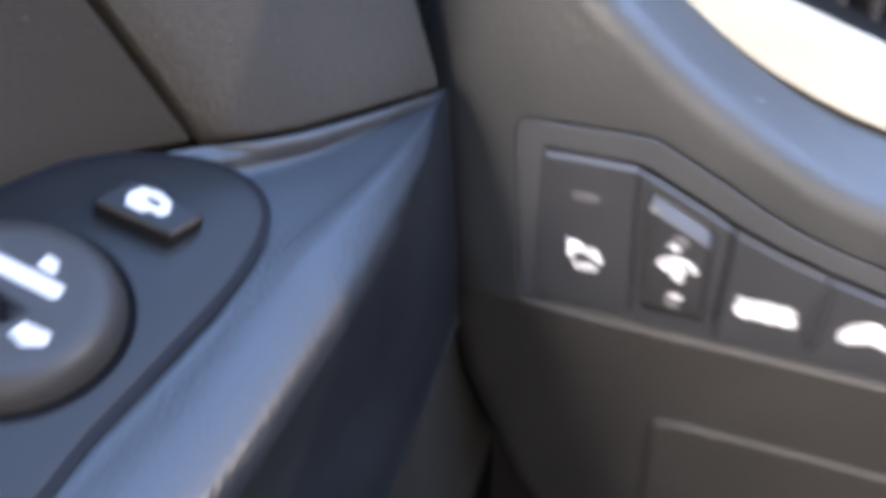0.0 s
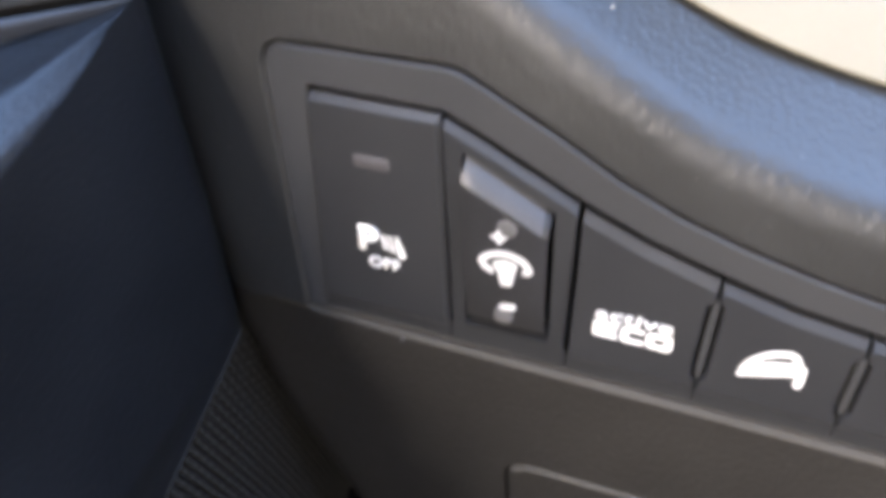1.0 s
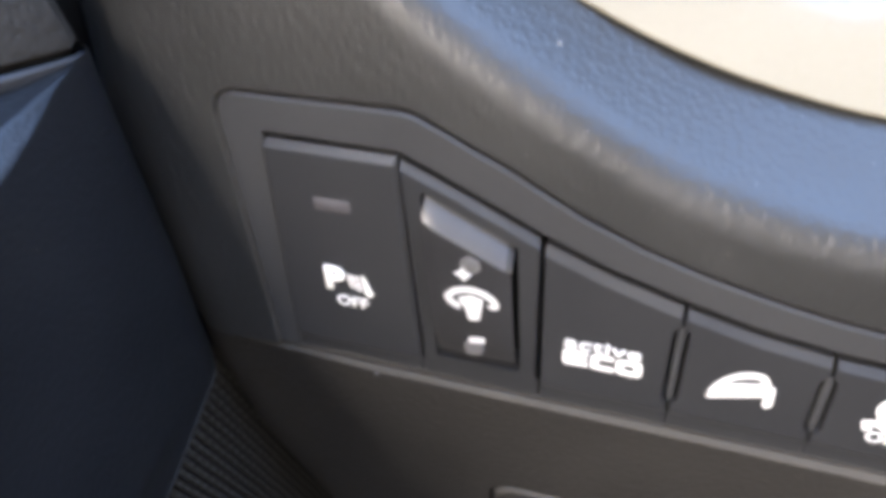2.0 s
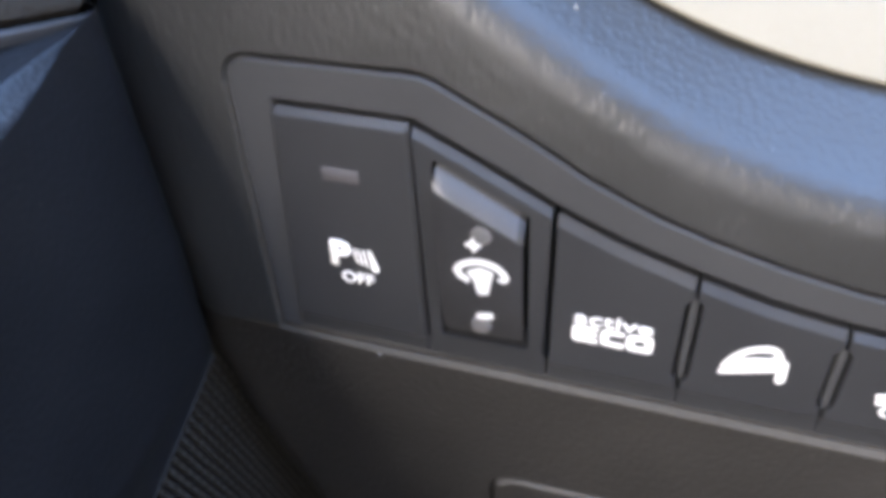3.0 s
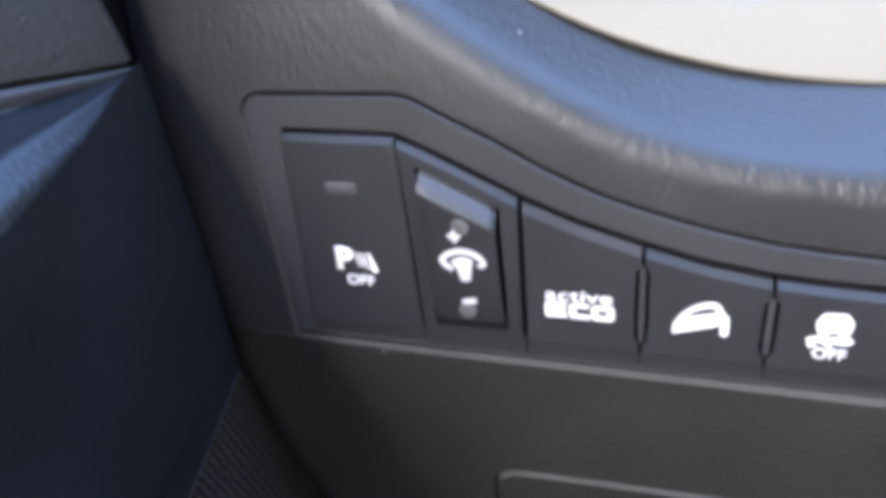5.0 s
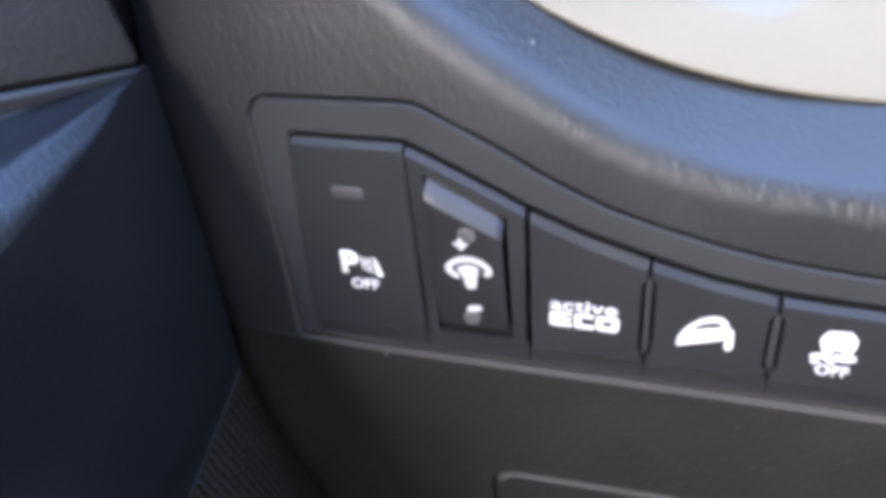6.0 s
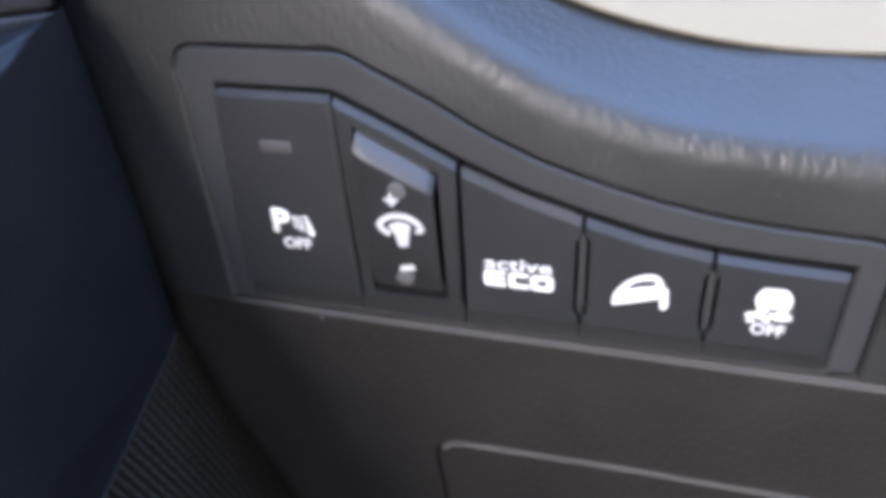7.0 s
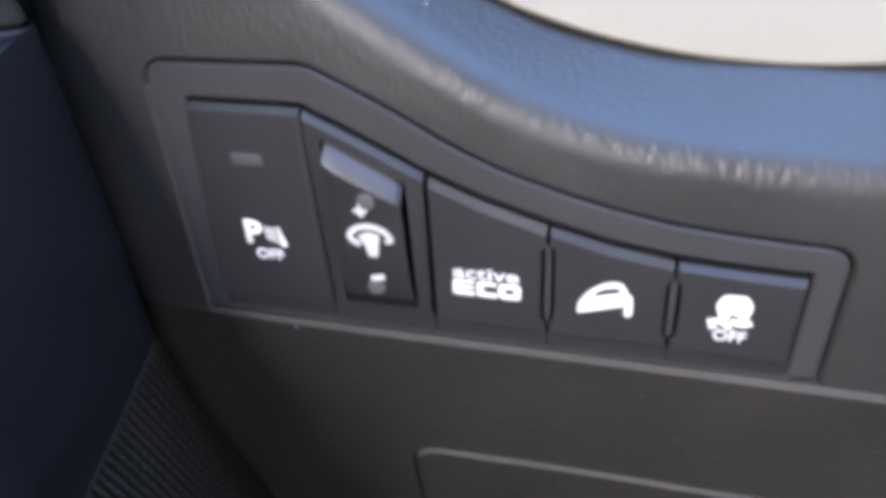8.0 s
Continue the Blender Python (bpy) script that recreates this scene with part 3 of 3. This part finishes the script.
hole = [p.to_2d() for p in smooth_line([(-71, 112, 0), (-70.5, 96, 0), (-60, 79.5, 0), (-45, 68.6, 0), (-34, 62.6, 0), (-23.3, 58.0, 0), (-12.5, 53.8, 0), (-3, 50.3, 0), (5, 47.4, 0),
                                        (11.8, 45.2, 0), (16.6, 44.2, 0), (19.6, 45.4, 0), (20.8, 48.4, 0), (22.5, 56, 0), (30, 84, 0), (36, 112, 0)], 4)]
bm = bmesh.new()
shell = [(1.0, -34.0), (1.0, -20.2), (0.997, -19.1), (0.991, -18.5)]
face = vent_out(0.982)
outer = ring(bm, face + [Vector((face[-1].x, 128)), Vector((face[0].x, 128))], 0)
fill(bm, outer, ring(bm, inset(hole, -4.4), 0))
for k in range(-90, 180, 9):
    bmesh.ops.bisect_plane(bm, geom=bm.verts[:] + bm.edges[:] + bm.faces[:], plane_co=(k, 0, 0), plane_no=(1, 0.35, 0))
for k in range(26, 128, 6):
    bmesh.ops.bisect_plane(bm, geom=bm.verts[:] + bm.edges[:] + bm.faces[:], plane_co=(0, k, 0), plane_no=(0, 1, 0))
for v in bm.verts:
    v.co.z = vent_w(v.co.x, v.co.y)
bars = [[bm.verts.new((p.x, p.y, w)) for p in vent_out(k)] for k, w in shell]
bars.append(ring(bm, face, vent_w))
for a, b in zip(bars, bars[1:]):
    bridge(bm, a, b, closed=False)
steps = [ring(bm, inset(hole, d), lambda u, v, h=h: vent_w(u, v) - h) for d, h in ((-4.4, 0.0), (-3.6, 0.12), (-2.8, 0.5), (-0.8, 1.9), (-0.2, 2.6), (0.0, 3.4))]
for a, b in zip(steps, steps[1:]):
    bridge(bm, a, b)
bmesh.ops.remove_doubles(bm, verts=bm.verts[:], dist=0.02)
part("surround", bm, M_SILVER, vent, "satin silver surround", angle=30)
bm = bmesh.new()
throat = [ring(bm, inset(hole, d), lambda u, v, h=h: vent_w(u, v) - h) for d, h in ((-0.1, 3.2), (0.3, 34.0))]
bridge(bm, throat[0], throat[1])
part("throat", bm, M_DARK, vent, "black inner throat")
bm = bmesh.new()
box(bm, (-80, 36, -64), (60, 126, -58))
part("duct", bm, M_DARK, vent, smooth=False)
for k in range(11):
    u = -62 + k * 8.4
    bm = bmesh.new()
    slab(bm, [(u - 0.8, 42), (u + 0.8, 42), (u + 3.2, 116), (u + 1.6, 116)], -57, -42, 0.5)
    part("slat", bm, M_BEZEL, vent)

# ---- driver's door ----
door = thing("driver_door", "closed charcoal plastic car door trim with a raised armrest", "car door", (-95, -100, 120))
J = [(9, -100.3, 36.2), (31, -107.5, 37.4), (49, -114.8, 38.4), (60, -121, 39.6), (70, -128.5, 41.0), (82, -136.5, 42.2), (102, -143.5, 43.2), (150, -150, 43.8), (280, -152, 44)]
I = [(9, -99.0, 36), (34, -95, 31.6), (78, -91.4, 24.6), (116, -89.8, 19), (126, -89.7, 18), (200, -89.4, 12), (280, -89, 8)]
LEAD_V, LEAD_W = (-160, -44.5, -7, 37), (186, -10, -6.3, 0)


def along(table, w, col):
    return interp(w, [r[0] for r in table], [r[col] for r in table])


def door_section(w):
    j = Vector((along(J, w, 1), along(J, w, 2), w))
    e = Vector((along(I, w, 1), along(I, w, 2), w))
    k = interp(w, (9, 30, 70), (0.08, 0.5, 1.0))
    up = Vector((0.42, 0.9, 0))
    row = [j + up * 1.7 * k + Vector((-1, -4, 0)), j + up * 1.7 * k]
    dip = interp(w, (50, 74), (1.0, 0.35))
    g = interp(w, (80, 110), (0.0, 1.0))
    # a hollow beside the lip, then a long gentle rise to the rim
    for s, h in ((0.03, 1.5), (0.09, 0.9), (0.14, -0.2 - 2.4 * dip), (0.2, -0.5 - 2.8 * dip), (0.32, -0.5 - 2.3 * dip), (0.5, -0.5 - 1.2 * dip), (0.66, -0.2 - 0.3 * dip - 0.6 * g),
                 (0.76, 0.5 - 1.1 * g), (0.80, 0.8 - 1.1 * g), (0.83, 0.95 - 0.9 * g), (0.88, 0.9 - 0.4 * g), (0.94, 0.4)):
        row.append(j.lerp(e, s) + up * h * k)
    m = max(k, 0.25)
    row += [e + Vector((0.1, -0.5, 0)) * m, e + Vector((1.9, -2.4, 0)) * m, e + Vector((3.0, -5.4, 0)) * m, e + Vector((2.6, -9.0, 0)) * m]
    base = interp(w, (9, 60), (-98.6, -91.0))
    for v, u in ((-12, -2.0), (-28, -4.0), (-42, -5.6), (-47, -6.2), (-65, -7.6), (-95, -9.5), (-130, -11.5), (-160, -13)):
        vv = min(v, e.y - 12)
        uu = base + u * interp(w, (9, 60), (0.25, 1.0))
        # further back the face flares out towards its foot
        uu += interp(w, (22, 85), (0.0, 0.22)) * max(0.0, -14.0 - vv)
        row.append(Vector((uu, vv, w)))
    return [Vector((p.x, p.y, w + interp(p.y, LEAD_V, LEAD_W) * (289 - w) / 280)) for p in row]


stations = [9, 14, 20, 27, 34, 42, 50, 56, 62, 66, 70, 76, 82, 90, 102, 116, 130, 150, 180, 220, 280]
bm = bmesh.new()
secs = [smooth_line(door_section(w), 3) for w in stations]
first = [p + Vector((-9, 0, -5)) for p in secs[0]]
second = [p + Vector((-1.5, 0, -2.2)) for p in secs[0]]
loft(bm, [first, second] + secs)
part("armrest", bm, M_DOOR, door, "charcoal armrest with a rounded rim")

# raised lip along the upper edge of the armrest, which runs out beside the control plate
bm = bmesh.new()
secs = []
for i in range(25):
    w = 8 + 59.5 * i / 24
    j, e = (Vector((along(t, w, 1), along(t, w, 2), w)) for t in (J, I))
    k = interp(w, (9, 30, 70), (0.08, 0.5, 1.0))
    size = interp(w, (8, 30, 62, 67.5), (0.5, 0.8, 1.25, 0.2))
    side = (e - j).normalized()
    row = [j + Vector((0.42, 0.9, 0)) * (1.7 * k + h * size) + side * d * size for d, h in ((0.1, -1.5), (0.2, 0.1), (0.6, 0.75), (1.3, 0.9), (2.0, 0.6), (2.5, -0.1), (2.8, -2.2))]
    secs.append([Vector((p.x, p.y, w + interp(p.y, LEAD_V, LEAD_W) * (289 - w) / 280)) for p in row])
loft(bm, secs)
part("armrest_lip", bm, M_DOORLIP, door, "raised grey lip along the armrest")


def upper(w, h, out=0.0):
    """The upper trim, which leans towards the window; h is the height over the armrest."""
    return Vector((along(J, w, 1) - 0.8 - 0.22 * h + out, along(J, w, 2) + 0.2 + 1.7 * interp(w, (9, 30, 70), (0.08, 0.5, 1.0)) + h, w + interp(w, (40, 66), (0.12, 0.36)) * h))


SPLIT = 66.4
for name, w0, w1 in (("upper_trim", 5.0, SPLIT - 0.8), ("upper_trim", SPLIT + 1.7, 280.0)):
    bm = bmesh.new()
    secs = []
    n = 22
    for k in range(n + 1):
        w = w0 + (w1 - w0) * k / n
        edge = 1.6 if k in (0, n) else 0.0
        row = [upper(w, -2.0, -5), upper(w, 0.1, -1.4 - edge), upper(w, 1.0, -0.3 - edge)] + [upper(w, h, 0.0 - edge) for h in (3, 10, 25, 45, 70, 110, 160, 205)]
        secs.append(row)
    ends = [[p + Vector((-6, 0, 0)) for p in secs[0]]] + secs + [[p + Vector((-6, 0, 0)) for p in secs[-1]]]
    loft(bm, ends)
    part(name, bm, M_UPPER if w0 < 50 else M_REAR, door, "grey-brown grained trim panel" if w0 < 50 else "dark brown grained trim panel")

bm = bmesh.new()
box(bm, (-175, -230, 2), (-158, 210, 320))
box(bm, (-140, -560, -250), (-119, 60, 2))
part("door_shell", bm, M_DARK, door, smooth=False)

bm = bmesh.new()
welt = [p + Vector((0.1, 0, -0.2)) for p in smooth_line(door_section(9), 3) if p.y < -43]
loft(bm, [[p + Vector((0.4 * math.cos(a), 0, 0.4 * math.sin(a))) for a in (k * math.pi / 4 for k in range(9))] for p in welt])
part("welt", bm, M_RUBBER, door, "thin raised welt")

# ribbed lower trim, in front of the armrest's sloping edge
bm = bmesh.new()
ribs_u = -101.5


def rib_u(w):
    return ribs_u + 0.13 * min(w - 30, 0)


# near-black backing keeps the furrows between the ribs dark
loft(bm, [[Vector((rib_u(w) - 1.6, v, w)) for v in (-36, -60, -120, -250)] for w in (-110, -60, 0, 30, 60, 170)])
part("ribbed_backing", bm, M_GAP, door)
for k in range(36):
    w = -46 + k * 2.7
    bm = bmesh.new()
    v0, v1 = -47, -190
    secs = []
    for s in range(66):
        v = v0 + (v1 - v0) * s / 65
        c = w + (v + 55) * 0.43 + 16
        x = rib_u(c)
        h = 0.15 if (s + k) % 2 else 0.85
        secs.append([Vector((x - 1.6, v, c - 1.0)), Vector((x - h, v, c - 0.5)), Vector((x - h, v, c + 0.5)), Vector((x - 1.6, v, c + 1.0))])
    loft(bm, secs)
    part("rib", bm, M_RIB, door, smooth=False)

# ---- mirror controls on the armrest ----
N = Vector((0.42, 0.901, 0.112)).normalized()
E1 = Vector((0, -0.123, 0.992)).normalized()
E2 = N.cross(E1).normalized()


def on_arm(c, a, b, h):
    """A place on the armrest: a to the rear, b inwards, h above it."""
    return Vector(c) + E1 * a + E2 * b + N * h


plate = thing("control_plate", "satin dark control plate set into the armrest", "control plate", (-125, 38, 95))
KC = (-125.7, 35.5, 119.1)
pl = [(-142, 46, 97), (-137, 45, 84), (-129, 42.6, 75), (-120.5, 39.6, 70), (-112.2, 35.6, 70.5), (-107, 32.4, 77), (-104.6, 29.3, 91), (-104.4, 27, 110), (-104.4, 25.4, 126), (-104.4, 23.6, 150),
      (-120, 29, 190), (-140, 38, 190), (-146, 43, 130)]
pts = smooth_line(pl, 4, closed=True)
c0 = Vector(KC)
flat = [((p - c0).dot(E1), (p - c0).dot(E2)) for p in pts]
bm = bmesh.new()


def arm_ring(b, poly, c, h):
    return [b.verts.new(on_arm(c, p[0], p[1], h)) for p in poly]


r = [arm_ring(bm, flat, KC, -3), arm_ring(bm, flat, KC, 0.2), arm_ring(bm, inset(flat, 1.0), KC, 0.7), arm_ring(bm, inset(flat, 2.0), KC, 1.1)]
bridge(bm, r[0], r[1]), bridge(bm, r[1], r[2]), bridge(bm, r[2], r[3]), fill(bm, r[3])
part("plate", bm, M_PLATE, plate)
# no real gap here: a raised dark strip paints its shade
bm = bmesh.new()
r = [arm_ring(bm, inset(flat, d), KC, h) for d, h in ((-0.5, 0.6), (0.1, 0.72), (1.1, 0.9))]
bridge(bm, r[0], r[1]), bridge(bm, r[1], r[2])
part("edge_shade", bm, M_EDGESHADE, plate, "raised dark strip painted as shade round the plate")

fold = thing("mirror_fold_button", "raised dark mirror folding button with white mirror symbol", "car switch", (-124.5, 38.5, 88))
FC = Vector((-124.2, 38.5, 88.5))
bm = bmesh.new()
quad = rounded([(7.4, -6.6), (-0.4, -5.0), (-2.6, 10.3), (5.2, 8.4)], [0.9] * 4, 3)
r = [arm_ring(bm, quad, FC, -1), arm_ring(bm, quad, FC, 4.5), arm_ring(bm, inset(quad, 0.6), FC, 5.0)]
bridge(bm, r[0], r[1]), bridge(bm, r[1], r[2]), fill(bm, r[2])
cap = part("cap", bm, M_PLATE, fold)


def arm_mark(name, loops, parent, c, h):
    b = bmesh.new()
    for ls in loops:
        fill(b, *[arm_ring(b, q, c, h) for q in ls])
    return part(name, b, M_ARMMARK, parent, smooth=False)


arm_mark("mirror_symbol", [[rounded([(4.6, -1.6), (2.2, -2.9), (-0.6, -2.0), (-1.6, 1.0), (-0.9, 4.0), (1.4, 5.4), (3.2, 4.6), (3.0, 2.6), (4.4, 1.6)], [0.9] * 9, 3), oval(1.0, 1.6, 0.6, 1.6, 14)]], cap, FC, 5.07)

knob = thing("mirror_adjuster", "round dark mirror adjuster with white arrows on the armrest", "mirror adjuster", (-125.7, 35.5, 119.1))
bm = bmesh.new()
rings = [arm_ring(bm, oval(0, 0, a, a, 48), KC, h) for a, h in ((17.4, -1), (17.2, 1.4), (16.7, 3.4), (15.7, 5.2), (14.2, 6.3), (12.6, 6.65), (11.6, 6.7), (11.3, 6.68))]
for a, b in zip(rings, rings[1:]):
    bridge(bm, a, b)
fill(bm, rings[-1])
body = part("grip", bm, M_KNOB, knob)
# flat black ring on the plate paints the shade round the knob
bm = bmesh.new()
shade_ring = [arm_ring(bm, oval(0, 0, a, a, 48), KC, h) for a, h in ((17.0, 1.25), (18.7, 1.25))]
bridge(bm, shade_ring[0], shade_ring[1])
part("gap_shade", bm, M_GAP, knob)
arm_mark("pointer", [[rounded([(-4.4, -11.5), (-1.4, -11.5), (-3.3, 6.4), (-6.0, 5.4)], [0.8] * 4, 3)]], body, KC, 6.72)
arm_mark("arrow", [[[(-6.6, -0.4), (-9.2, -0.8), (-9.0, 1.6), (-6.6, 3.0)]]], body, KC, 6.72)
arm_mark("arrow", [[[(4.6, 5.0), (2.2, 5.2), (1.6, 9.6), (3.4, 10.6), (5.4, 8.0)]]], body, KC, 6.72)
# flat black patch paints the shade inside a recess
bm = bmesh.new()
fill(bm, arm_ring(bm, [(-0.6, -8), (0.2, 4.8), (4.2, 3.4), (4.4, -6)], KC, 6.68))
part("recess_shade", bm, M_GAP, body, smooth=False)

# ---- the cabin that closes the place, in metres ----
def wall(name, label, category, material, boxes):
    b = bmesh.new()
    for lo, hi in boxes:
        box(b, lo, hi)
    bmesh.ops.recalc_face_normals(b, faces=b.faces)
    me = bpy.data.meshes.new(name)
    b.to_mesh(me)
    b.free()
    me.materials.append(material)
    return tagged(new(name, me), label, category, kind="structure")


wall("floor", "dark carpeted car floor", "floor", M_CARPET, [((-0.30, -1.75, -0.04), (1.45, 0.80, 0.0))])
wall("ceiling", "grey fabric roof lining of the car", "ceiling", M_ROOF, [((-0.30, -1.75, 1.24), (1.45, -0.30, 1.28))])
wall("wall_front", "dark bulkhead under the windscreen", "wall", M_BODY, [((-0.30, 0.78, 0.0), (1.45, 0.84, 0.92))])
wall("wall_back", "beige rear end of the cabin with a window opening", "wall", M_LINING,
     [((-0.30, -1.80, 0.0), (1.45, -1.75, 0.76)), ((-0.30, -1.80, 1.20), (1.45, -1.75, 1.28)), ((-0.30, -1.80, 0.76), (-0.09, -1.75, 1.20)), ((1.24, -1.80, 0.76), (1.45, -1.75, 1.20))])
wall("wall_left", "dark door side with a window opening", "wall", M_BODY,
     [((-0.30, -1.75, 0.0), (-0.24, 0.80, 0.84)), ((-0.30, -1.75, 1.19), (-0.24, -0.30, 1.28)), ((-0.30, -1.75, 0.84), (-0.24, -0.90, 1.19))])
wall("wall_right", "beige door side with two window openings", "wall", M_LINING,
     [((1.39, -1.75, 0.0), (1.45, 0.80, 0.84)), ((1.39, -1.75, 1.19), (1.45, -0.30, 1.28)), ((1.39, -1.75, 0.84), (1.45, -1.59, 1.19)), ((1.39, -1.04, 0.84), (1.45, -0.96, 1.19))])
